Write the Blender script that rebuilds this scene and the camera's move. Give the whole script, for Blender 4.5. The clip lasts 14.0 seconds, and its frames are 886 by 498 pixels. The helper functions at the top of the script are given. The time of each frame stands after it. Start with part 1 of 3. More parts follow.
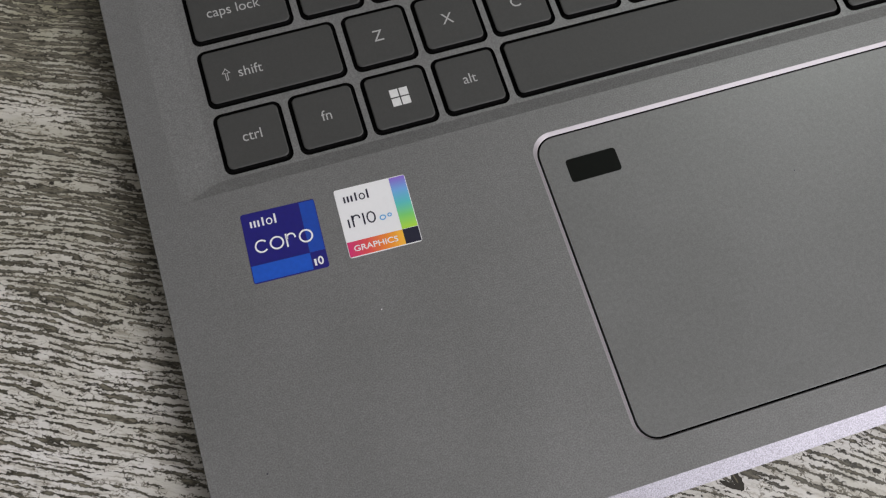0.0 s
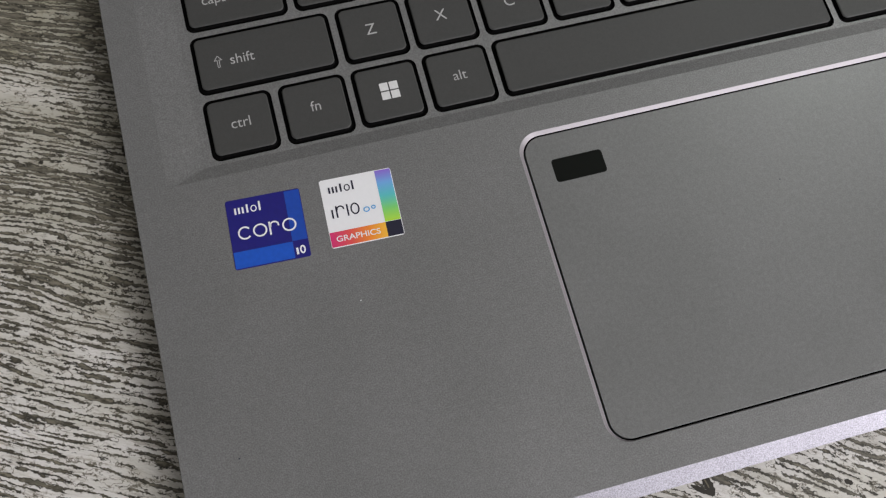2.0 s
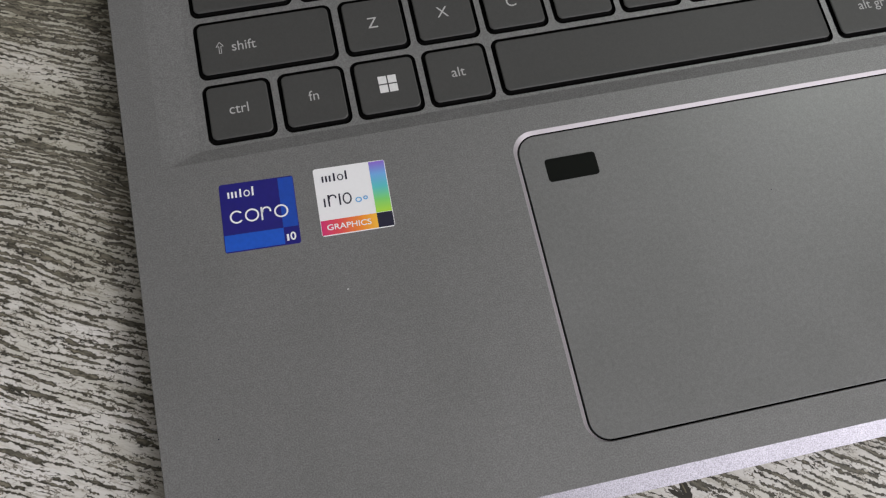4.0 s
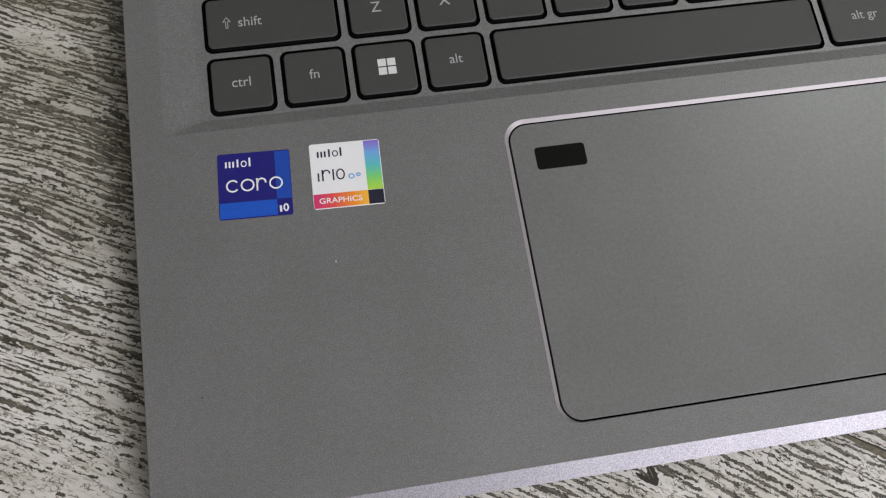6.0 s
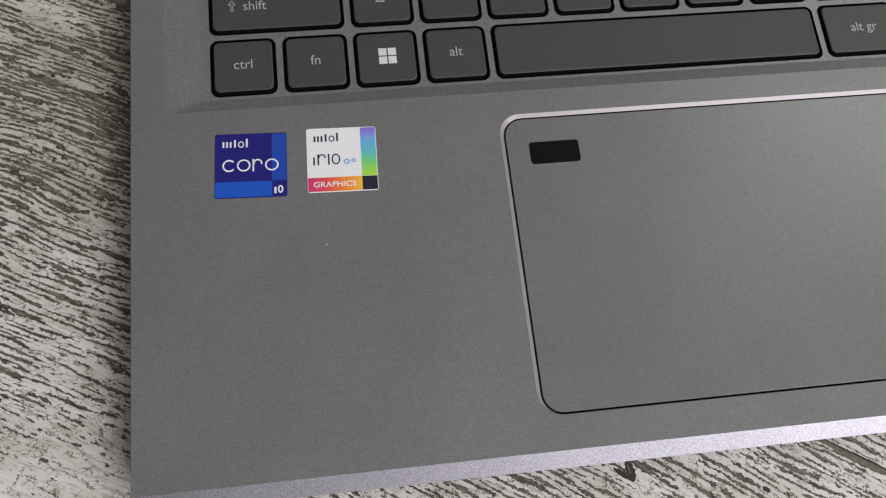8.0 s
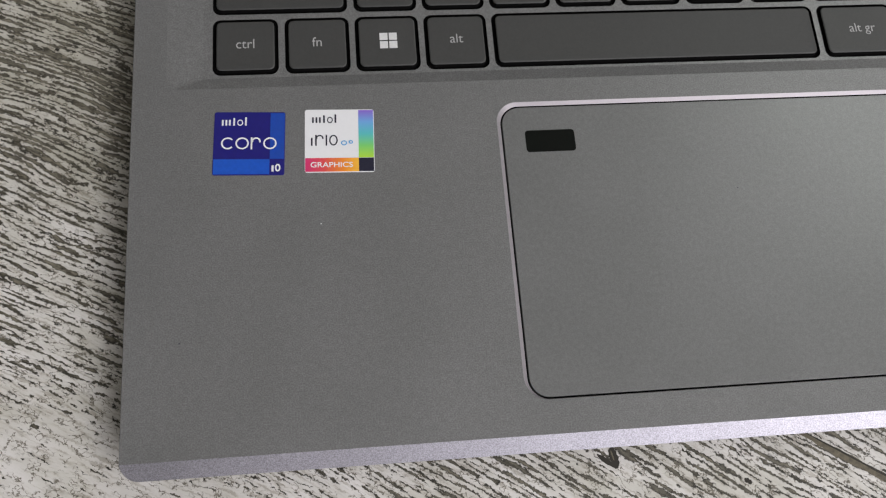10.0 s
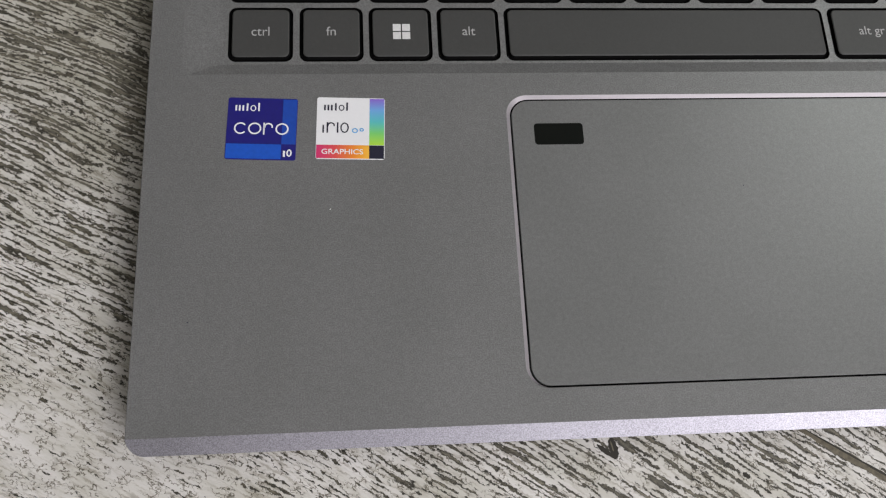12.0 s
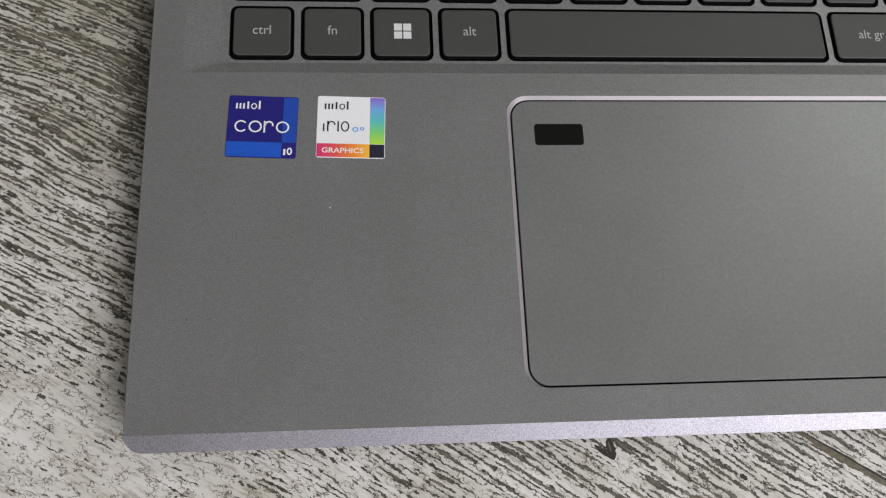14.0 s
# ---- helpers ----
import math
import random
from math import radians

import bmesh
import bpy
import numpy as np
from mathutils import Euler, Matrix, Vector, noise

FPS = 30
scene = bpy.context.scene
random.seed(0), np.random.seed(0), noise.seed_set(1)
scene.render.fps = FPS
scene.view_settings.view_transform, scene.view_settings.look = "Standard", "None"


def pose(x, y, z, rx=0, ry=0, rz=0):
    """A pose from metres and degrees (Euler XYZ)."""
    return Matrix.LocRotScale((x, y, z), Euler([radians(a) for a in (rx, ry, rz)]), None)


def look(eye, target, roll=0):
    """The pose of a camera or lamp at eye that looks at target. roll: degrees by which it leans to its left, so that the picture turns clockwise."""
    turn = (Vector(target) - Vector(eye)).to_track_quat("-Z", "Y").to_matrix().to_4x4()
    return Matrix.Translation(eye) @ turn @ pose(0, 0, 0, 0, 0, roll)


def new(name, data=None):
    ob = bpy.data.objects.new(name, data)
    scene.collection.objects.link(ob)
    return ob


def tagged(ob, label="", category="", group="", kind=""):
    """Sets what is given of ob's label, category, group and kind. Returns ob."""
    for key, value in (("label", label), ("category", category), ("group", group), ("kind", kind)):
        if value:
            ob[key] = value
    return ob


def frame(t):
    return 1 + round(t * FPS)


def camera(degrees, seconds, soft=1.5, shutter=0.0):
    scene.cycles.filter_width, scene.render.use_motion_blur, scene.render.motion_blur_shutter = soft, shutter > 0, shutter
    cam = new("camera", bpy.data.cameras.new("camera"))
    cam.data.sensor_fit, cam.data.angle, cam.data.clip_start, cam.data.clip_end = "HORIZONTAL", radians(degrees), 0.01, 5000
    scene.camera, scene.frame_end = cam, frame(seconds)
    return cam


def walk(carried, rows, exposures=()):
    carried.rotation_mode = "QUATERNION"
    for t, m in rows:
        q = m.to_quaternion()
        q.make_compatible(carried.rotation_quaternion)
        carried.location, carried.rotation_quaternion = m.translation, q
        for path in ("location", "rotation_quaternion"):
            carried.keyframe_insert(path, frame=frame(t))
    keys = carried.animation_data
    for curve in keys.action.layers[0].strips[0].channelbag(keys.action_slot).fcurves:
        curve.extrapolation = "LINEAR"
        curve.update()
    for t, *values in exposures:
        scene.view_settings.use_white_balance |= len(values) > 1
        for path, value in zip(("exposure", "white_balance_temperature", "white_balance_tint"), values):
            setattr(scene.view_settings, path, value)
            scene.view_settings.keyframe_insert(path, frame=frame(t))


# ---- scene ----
cam = camera(54.73, 14.0, soft=1.2)
PATH = [
    (0, (0.04623, 0.01786, 0.20793), (0.07213, 0.07333, 0.01000), 8.15),
    (0.5, (0.04791, 0.01631, 0.20750), (0.07344, 0.07261, 0.01000), 8.00),
    (1, (0.04939, 0.01612, 0.20796), (0.07435, 0.07226, 0.01000), 8.20),
    (1.5, (0.05012, 0.01511, 0.20840), (0.07555, 0.07146, 0.01000), 9.12),
    (2, (0.05127, 0.01429, 0.20861), (0.07601, 0.07080, 0.01000), 9.14),
    (2.5, (0.05201, 0.01275, 0.20859), (0.07646, 0.07016, 0.01000), 9.22),
    (3, (0.05255, 0.01174, 0.20783), (0.07685, 0.06996, 0.01000), 9.48),
    (5.5, (0.05705, 0.00283, 0.21231), (0.08042, 0.06435, 0.01000), 11.49),
    (6, (0.05800, 0.00070, 0.21345), (0.08052, 0.06273, 0.01000), 11.49),
    (6.5, (0.05908, -0.00150, 0.21383), (0.08103, 0.06173, 0.01000), 11.50),
    (7, (0.05982, -0.00311, 0.21417), (0.08174, 0.06088, 0.01000), 11.94),
    (7.5, (0.06082, -0.00444, 0.21423), (0.08240, 0.06019, 0.01000), 12.15),
    (8, (0.06149, -0.00496, 0.21452), (0.08265, 0.05944, 0.01000), 12.50),
    (10.5, (0.06382, -0.01115, 0.21587), (0.08404, 0.05388, 0.01000), 14.01),
    (11, (0.06365, -0.01231, 0.21631), (0.08344, 0.05331, 0.01000), 13.97),
    (11.5, (0.06376, -0.01425, 0.21686), (0.08269, 0.05215, 0.01000), 13.50),
    (12, (0.06403, -0.01503, 0.21680), (0.08223, 0.05179, 0.01000), 13.17),
    (12.5, (0.06373, -0.01634, 0.21704), (0.08185, 0.05124, 0.01000), 13.16),
    (13, (0.06362, -0.01578, 0.21676), (0.08187, 0.05186, 0.01000), 13.39),
    (13.5, (0.06415, -0.01584, 0.21680), (0.08238, 0.05176, 0.01000), 13.49),
    (14, (0.06339, -0.01566, 0.21679), (0.08236, 0.05163, 0.01000), 14.13),
]
walk(cam, [(t, look(eye, target, roll)) for t, eye, target, roll in PATH], exposures=((0.0, -0.05), (3.0, -0.03), (8.0, 0.02), (14.0, 0.05)))
from mathutils import geometry

# ---- light: one window in front of the table, daylight outside ----
world = bpy.data.worlds.new("daylight")
scene.world = world
world.use_nodes = True
wn = world.node_tree.nodes
sky = wn.new("ShaderNodeTexSky")
sky.sky_type, sky.sun_disc = "NISHITA", False
sky.sun_elevation, sky.sun_rotation = radians(40), radians(200)
wn["Background"].inputs["Strength"].default_value = 0.1
world.node_tree.links.new(sky.outputs[0], wn["Background"].inputs["Color"])

DECK = 0.010            # height of the palm rest above the table
ROOM_X0, ROOM_X1, ROOM_Y0, ROOM_Y1, FLOOR_Z, CEIL_Z = -1.9, 2.1, -1.1, 2.3, -0.75, 1.85
WIN_X0, WIN_X1, WIN_Z0, WIN_Z1 = 0.35, 2.00, 0.50, 1.75


def area_lamp(name, m, sx, sy, power, colour):
    data = bpy.data.lights.new(name, "AREA")
    data.shape, data.size, data.size_y, data.energy, data.color = "RECTANGLE", sx, sy, power, colour
    ob = new(name, data)
    ob.matrix_world = m
    return ob


area_lamp("window_light", look(((WIN_X0 + WIN_X1) / 2, ROOM_Y0 + 0.02, (WIN_Z0 + WIN_Z1) / 2), ((WIN_X0 + WIN_X1) / 2 - 0.8, 0, 0.1)),
          WIN_X1 - WIN_X0 - 0.1, WIN_Z1 - WIN_Z0 - 0.1, 43, (1.0, 0.975, 0.99))
area_lamp("ceiling_light_lamp", look((1.60, 1.12, CEIL_Z - 0.065), (1.60, 1.12, 0)), 0.85, 0.92, 10.0, (0.955, 1.0, 0.96))


# ---- materials ----
def material(name):
    m = bpy.data.materials.new(name)
    m.use_nodes = True
    nt = m.node_tree
    return m, nt, nt.nodes["Principled BSDF"]


def node(nt, kind, **inputs):
    n = nt.nodes.new(kind)
    for key, value in inputs.items():
        n.inputs[key.replace("_", " ")].default_value = value
    return n


def ramp(nt, fac, stops, interp="LINEAR"):
    n = nt.nodes.new("ShaderNodeValToRGB")
    n.color_ramp.interpolation = interp
    el = n.color_ramp.elements
    while len(el) < len(stops):
        el.new(0.5)
    for e, (p, c) in zip(el, stops):
        e.position = p
        e.color = (*c, 1) if len(c) == 3 else c
    nt.links.new(fac, n.inputs[0])
    return n


def coords(nt, scale=(1, 1, 1), rz=0.0):
    tc = nt.nodes.new("ShaderNodeTexCoord")
    mp = nt.nodes.new("ShaderNodeMapping")
    mp.inputs["Scale"].default_value = scale
    mp.inputs["Rotation"].default_value = (0, 0, rz)
    nt.links.new(tc.outputs["Object"], mp.inputs["Vector"])
    return mp.outputs[0]


def mix(nt, a, b, fac, blend="MIX"):
    n = nt.nodes.new("ShaderNodeMix")
    n.data_type, n.blend_type = "RGBA", blend
    for sock, v in ((n.inputs[0], fac), (n.inputs[6], a), (n.inputs[7], b)):
        if isinstance(v, (int, float)):
            sock.default_value = v
        elif isinstance(v, tuple):
            sock.default_value = (*v, 1)
        else:
            nt.links.new(v, sock)
    return n.outputs[2]


def noise_tex(nt, vec, scale, detail=2.0, rough=0.5, distortion=0.0):
    n = node(nt, "ShaderNodeTexNoise", Scale=scale, Detail=detail, Roughness=rough, Distortion=distortion)
    nt.links.new(vec, n.inputs["Vector"])
    return n.outputs["Fac"]


def bump(nt, height, strength, distance, p):
    n = node(nt, "ShaderNodeBump", Strength=strength, Distance=distance)
    nt.links.new(height, n.inputs["Height"])
    nt.links.new(n.outputs[0], p.inputs["Normal"])


def speckled(name, base, spread, metallic, rough, flake=9000.0, bumpiness=0.15):
    """Painted or blasted metal: fine grain, tiny flakes and faint large smudges."""
    m, nt, p = material(name)
    v = coords(nt)
    fine = noise_tex(nt, v, flake, 1.0)
    mid = noise_tex(nt, v, flake * 0.22, 2.0)
    big = noise_tex(nt, v, 38.0, 3.0)
    lo = tuple(c * (1 - spread) for c in base)
    hi = tuple(c * (1 + spread) for c in base)
    c1 = ramp(nt, fine, [(0.32, lo), (0.5, base), (0.68, hi)]).outputs[0]
    c2 = ramp(nt, mid, [(0.3, (0.95, 0.95, 0.95)), (0.7, (1.05, 1.05, 1.05))]).outputs[0]
    col = mix(nt, c1, c2, 1.0, "MULTIPLY")
    c3 = ramp(nt, big, [(0.35, (0.965, 0.97, 0.965)), (0.65, (1.02, 1.02, 1.02))]).outputs[0]
    nt.links.new(mix(nt, col, c3, 1.0, "MULTIPLY"), p.inputs["Base Color"])
    p.inputs["Metallic"].default_value = metallic
    r = ramp(nt, big, [(0.3, (rough * 0.92,) * 3), (0.7, (rough * 1.08,) * 3)]).outputs[0]
    nt.links.new(r, p.inputs["Roughness"])
    bump(nt, fine, bumpiness, 0.00006, p)
    return m


def plain(name, colour, rough=0.5, metallic=0.0, grain=900.0, spread=0.06):
    m, nt, p = material(name)
    f = noise_tex(nt, coords(nt), grain, 2.0)
    lo = tuple(c * (1 - spread) for c in colour)
    hi = tuple(min(1.0, c * (1 + spread)) for c in colour)
    nt.links.new(ramp(nt, f, [(0.3, lo), (0.7, hi)]).outputs[0], p.inputs["Base Color"])
    p.inputs["Roughness"].default_value, p.inputs["Metallic"].default_value = rough, metallic
    return m


M_DECK = speckled("grey_metal_paint", (0.203, 0.203, 0.204), 0.18, 0.40, 0.42, 2800.0, 0.65)
M_PAD = speckled("touchpad_glass", (0.190, 0.192, 0.192), 0.11, 0.34, 0.36, 3800.0, 0.14)
M_EDGE = speckled("brushed_edge", (0.295, 0.283, 0.318), 0.24, 0.85, 0.52, 3300.0, 0.4)
M_CUT = plain("bright_cut_metal", (0.30, 0.278, 0.296), 0.45, 0.40, 3000, 0.05)
M_KEY = speckled("keycap_plastic", (0.050, 0.050, 0.049), 0.09, 0.0, 0.52, 6000.0, 0.10)
# near-black, no sheen: shade of the key and touchpad gaps as colour
M_GAP_SHADE = plain("black_gap_shade", (0.0025, 0.0025, 0.0025), 0.9)
M_GAP_SHADE.node_tree.nodes["Principled BSDF"].inputs["Specular IOR Level"].default_value = 0.08
M_LEGEND = plain("legend_print", (0.41, 0.41, 0.41), 0.55)
M_LOGO = plain("logo_print", (0.66, 0.66, 0.66), 0.5)
M_SENSOR = plain("sensor_glass", (0.005, 0.006, 0.005), 0.35)
M_SENSOR.node_tree.nodes["Principled BSDF"].inputs["Specular IOR Level"].default_value = 0.1
M_RUBBER = plain("rubber", (0.02, 0.02, 0.02), 0.8)
M_BOTTOM = plain("bottom_plastic", (0.05, 0.05, 0.055), 0.5)
M_NAVY = plain("navy_print", (0.010, 0.008, 0.165), 0.42)
M_BLUE = plain("blue_print", (0.010, 0.085, 0.50), 0.35)
M_MIDBLUE = plain("mid_blue_print", (0.010, 0.060, 0.38), 0.35)
M_WHITE = plain("white_print", (0.80, 0.80, 0.82), 0.35, 0, 900, 0.01)
M_DARK = plain("ink_print", (0.015, 0.015, 0.035), 0.35)
M_CYAN = plain("light_blue_print", (0.12, 0.38, 0.70), 0.35)


def gradient(name, axis, stops, rough=0.35):
    m, nt, p = material(name)
    tc = nt.nodes.new("ShaderNodeTexCoord")
    sep = nt.nodes.new("ShaderNodeSeparateXYZ")
    nt.links.new(tc.outputs["Generated"], sep.inputs[0])
    nt.links.new(ramp(nt, sep.outputs[axis], stops).outputs[0], p.inputs["Base Color"])
    p.inputs["Roughness"].default_value = rough
    return m


M_RAINBOW = gradient("cool_gradient_print", 1, [(0.0, (0.42, 0.70, 0.05)), (0.25, (0.20, 0.62, 0.16)), (0.5, (0.10, 0.50, 0.52)), (0.75, (0.16, 0.38, 0.72)), (1.0, (0.25, 0.13, 0.60))])
M_SUNSET = gradient("warm_gradient_print", 0, [(0.0, (0.62, 0.03, 0.16)), (0.35, (0.72, 0.08, 0.08)), (0.7, (0.85, 0.25, 0.03)), (1.0, (0.90, 0.48, 0.05))])


def washed_wood():
    """Whitewashed board: pale paint over rows of broken grooves that follow the bending grain."""
    m, nt, p = material("whitewashed_wood")
    g = radians(GRAIN)
    place = coords(nt)

    def math(op, a, b=0.0):
        n = nt.nodes.new("ShaderNodeMath")
        n.operation = op
        for sock, v in zip(n.inputs, (a, b)):
            if isinstance(v, (int, float)):
                sock.default_value = v
            else:
                nt.links.new(v, sock)
        return n.outputs[0]

    def shifted(vec, by, amount):
        n = nt.nodes.new("ShaderNodeVectorMath")
        n.operation = "MULTIPLY_ADD"
        nt.links.new(by, n.inputs[0])
        n.inputs[1].default_value = amount
        nt.links.new(vec, n.inputs[2])
        return n.outputs[0]

    def spread(value, amount):
        return math("MULTIPLY", math("SUBTRACT", value, 0.5), amount)

    # the grain fans out to the front: bend the board's own coordinates, then turn them to it
    sep = nt.nodes.new("ShaderNodeSeparateXYZ")
    nt.links.new(place, sep.inputs[0])
    bent = nt.nodes.new("ShaderNodeCombineXYZ")
    nt.links.new(sep.outputs[0], bent.inputs[0])
    nt.links.new(math("MULTIPLY", sep.outputs[1], math("SUBTRACT", 1.0, math("MULTIPLY", sep.outputs[0], 0.9))), bent.inputs[1])
    slow = node(nt, "ShaderNodeTexNoise", Scale=11.0, Detail=2.0)
    nt.links.new(place, slow.inputs["Vector"])
    ragged = node(nt, "ShaderNodeTexNoise", Scale=1300.0, Detail=3.0, Roughness=0.6)
    nt.links.new(place, ragged.inputs["Vector"])
    flow = shifted(shifted(bent.outputs[0], slow.outputs["Color"], (0.009, 0.009, 0.0)), ragged.outputs["Color"], (0.0011, 0.0011, 0.0))
    rot = nt.nodes.new("ShaderNodeMapping")
    rot.inputs["Rotation"].default_value = (0, 0, -g)
    nt.links.new(flow, rot.inputs["Vector"])

    def along(sx, sy):
        n = nt.nodes.new("ShaderNodeMapping")
        n.inputs["Scale"].default_value = (sx, sy, 1)
        nt.links.new(rot.outputs[0], n.inputs["Vector"])
        return n.outputs[0]

    breaks = noise_tex(nt, along(85, 700), 1.0, 2.0, 0.55)
    curls = noise_tex(nt, along(420, 1350), 1.0, 2.0, 0.6)
    patches = noise_tex(nt, along(34, 70), 1.0, 3.0, 0.6)
    half = noise_tex(nt, along(150, 1250), 1.0, 2.0, 0.55)
    tone = noise_tex(nt, along(30, 90), 1.0, 3.0, 0.6)
    wander = noise_tex(nt, along(30, 190), 1.0, 2.0, 0.5)
    comb = node(nt, "ShaderNodeTexWave", Scale=205.0, Distortion=0.0)
    comb.wave_type, comb.bands_direction, comb.wave_profile = "BANDS", "Y", "SIN"
    nt.links.new(shifted(rot.outputs[0], wander, (0.0, 0.0056, 0.0)), comb.inputs["Vector"])

    s = math("ADD", 0.5, spread(comb.outputs["Fac"], 0.20))
    for value, amount in ((breaks, 0.62), (curls, 0.54), (patches, 0.18)):
        s = math("ADD", s, spread(value, amount))

    def area(x, y, rx, ry):
        """1 in the middle of a long patch that lies along the grain, 0 outside it."""
        n = nt.nodes.new("ShaderNodeMapping")
        n.vector_type = "TEXTURE"
        n.inputs["Location"].default_value, n.inputs["Rotation"].default_value, n.inputs["Scale"].default_value = (x, y, 0), (0, 0, g), (rx, ry, 1)
        nt.links.new(shifted(place, slow.outputs["Color"], (0.012, 0.012, 0.0)), n.inputs["Vector"])
        far = nt.nodes.new("ShaderNodeVectorMath")
        far.operation = "LENGTH"
        nt.links.new(n.outputs[0], far.inputs[0])
        out = nt.nodes.new("ShaderNodeMapRange")
        out.interpolation_type = "SMOOTHSTEP"
        nt.links.new(math("ADD", far.outputs["Value"], spread(patches, 1.2)), out.inputs["Value"])
        for name, value in zip(("From Min", "From Max", "To Min", "To Max"), (0.25, 1.0, 1.0, 0.0)):
            out.inputs[name].default_value = value
        return out.outputs["Result"]

    # where the paint lies thicker (+) and where it has worn off (-); the last two also paint in dimmer light at the
    # back
    for x, y, rx, ry, amount in ((-0.010, 0.008, 0.055, 0.036, 0.14), (-0.006, 0.048, 0.016, 0.014, 0.06), (-0.012, 0.149, 0.016, 0.012, 0.11), (-0.001, 0.080, 0.014, 0.012, 0.07), (0.040, 0.002, 0.060, 0.022, 0.09), (0.090, -0.004, 0.050, 0.018, 0.05),
                                 (0.134, 0.002, 0.010, 0.006, 0.12), (-0.004, 0.115, 0.050, 0.011, -0.055), (-0.024, 0.100, 0.030, 0.012, -0.02), (0.002, 0.190, 0.100, 0.050, -0.10), (-0.004, 0.125, 0.080, 0.060, -0.025)):
        s = math("ADD", s, math("MULTIPLY", area(x, y, rx, ry), amount))
    paint = ramp(nt, s, [(0.446, (0, 0, 0)), (0.458, (0.5, 0.5, 0.5)), (0.472, (1, 1, 1))]).outputs[0]
    wash = ramp(nt, math("ADD", half, spread(patches, 0.30)), [(0.34, (0.66, 0.64, 0.60)), (0.42, (0.90, 0.89, 0.87)), (0.50, (1, 1, 1))]).outputs[0]
    white = ramp(nt, tone, [(0.3, (0.50, 0.480, 0.425)), (0.5, (0.62, 0.597, 0.565)), (0.75, (0.77, 0.742, 0.735))]).outputs[0]
    white = mix(nt, white, wash, 1.0, "MULTIPLY")
    # fine curled cracks in the paint
    swirl = noise_tex(nt, along(430, 800), 1.0, 2.0, 0.5)
    crease = ramp(nt, math("ABSOLUTE", math("SUBTRACT", swirl, 0.5)), [(0.0, (0.20, 0.185, 0.155)), (0.016, (0.38, 0.36, 0.32)), (0.036, (1, 1, 1))]).outputs[0]
    where = ramp(nt, noise_tex(nt, along(260, 420), 1.0, 1.0), [(0.46, (0, 0, 0)), (0.54, (1, 1, 1))]).outputs[0]
    white = mix(nt, white, mix(nt, white, crease, 1.0, "MULTIPLY"), where)
    # olive tone at the back, deepened to paint in light falling off there, and a fainter one beside the pale patch
    stain_and_falloff = math("MAXIMUM", area(0.010, 0.205, 0.110, 0.075), math("MULTIPLY", area(0.000, 0.125, 0.070, 0.055), 0.5))
    white = mix(nt, white, mix(nt, white, (0.46, 0.45, 0.33), 1.0, "MULTIPLY"), stain_and_falloff)
    # grooves: darkest along the broken rim of the paint, lighter and browner inside
    hollow = ramp(nt, s, [(0.315, (0.160, 0.148, 0.120)), (0.375, (0.095, 0.087, 0.067)), (0.425, (0.050, 0.045, 0.034)), (0.452, (0.028, 0.025, 0.019))]).outputs[0]
    grime = ramp(nt, half, [(0.38, (0.6, 0.6, 0.58)), (0.62, (1.25, 1.22, 1.15))]).outputs[0]
    dark = mix(nt, hollow, grime, 1.0, "MULTIPLY")
    nt.links.new(mix(nt, dark, white, paint), p.inputs["Base Color"])
    p.inputs["Roughness"].default_value = 0.58
    relief = math("ADD", paint, math("MULTIPLY", curls, 0.5))
    bump(nt, relief, 0.9, 0.00040, p)
    return m


GRAIN = -29.4
M_WOOD = washed_wood()
M_CRACK = plain("dark_wood_crack", (0.030, 0.026, 0.020), 0.8)
M_WORN = plain("worn_brown_wood", (0.13, 0.112, 0.080), 0.8, 0, 700, 0.35)
M_WALL = plain("wall_paint", (0.55, 0.55, 0.53), 0.8, 0, 30, 0.03)
M_CEIL = plain("ceiling_paint", (0.72, 0.72, 0.70), 0.85, 0, 30, 0.02)
M_FLOOR = plain("floor_laminate", (0.22, 0.17, 0.12), 0.5, 0, 12, 0.2)


# ---- helpers for meshes ----
def mesh_of(name, bm, mat):
    me = bpy.data.meshes.new(name)
    bmesh.ops.recalc_face_normals(bm, faces=bm.faces)
    bm.to_mesh(me)
    bm.free()
    for m in (mat if isinstance(mat, (list, tuple)) else [mat]):
        me.materials.append(m)
    return me


def part(name, bm, mat, parent=None, label="", at=(0, 0, 0)):
    ob = new(name, mesh_of(name, bm, mat))
    ob.location = at
    if parent is not None:
        ob.parent = parent
    if label:
        tagged(ob, label)
    return ob


def ring(x0, y0, x1, y1, r, n=8):
    """Corners of a rounded rectangle, counter-clockwise."""
    pts = []
    for cx, cy, a0 in ((x1 - r, y0 + r, -90), (x1 - r, y1 - r, 0), (x0 + r, y1 - r, 90), (x0 + r, y0 + r, 180)):
        for k in range(n + 1):
            a = radians(a0 + 90 * k / n)
            pts.append((cx + r * math.cos(a), cy + r * math.sin(a)))
    return pts


def loft(bm, loops, cap_first=True, cap_last=True):
    """Skin through loops of equal length."""
    rows = [[bm.verts.new(p) for p in loop] for loop in loops]
    n = len(rows[0])
    for a, b in zip(rows, rows[1:]):
        for i in range(n):
            bm.faces.new((a[i], a[(i + 1) % n], b[(i + 1) % n], b[i]))
    if cap_first:
        bm.faces.new(list(reversed(rows[0])))
    if cap_last:
        bm.faces.new(rows[-1])
    return rows


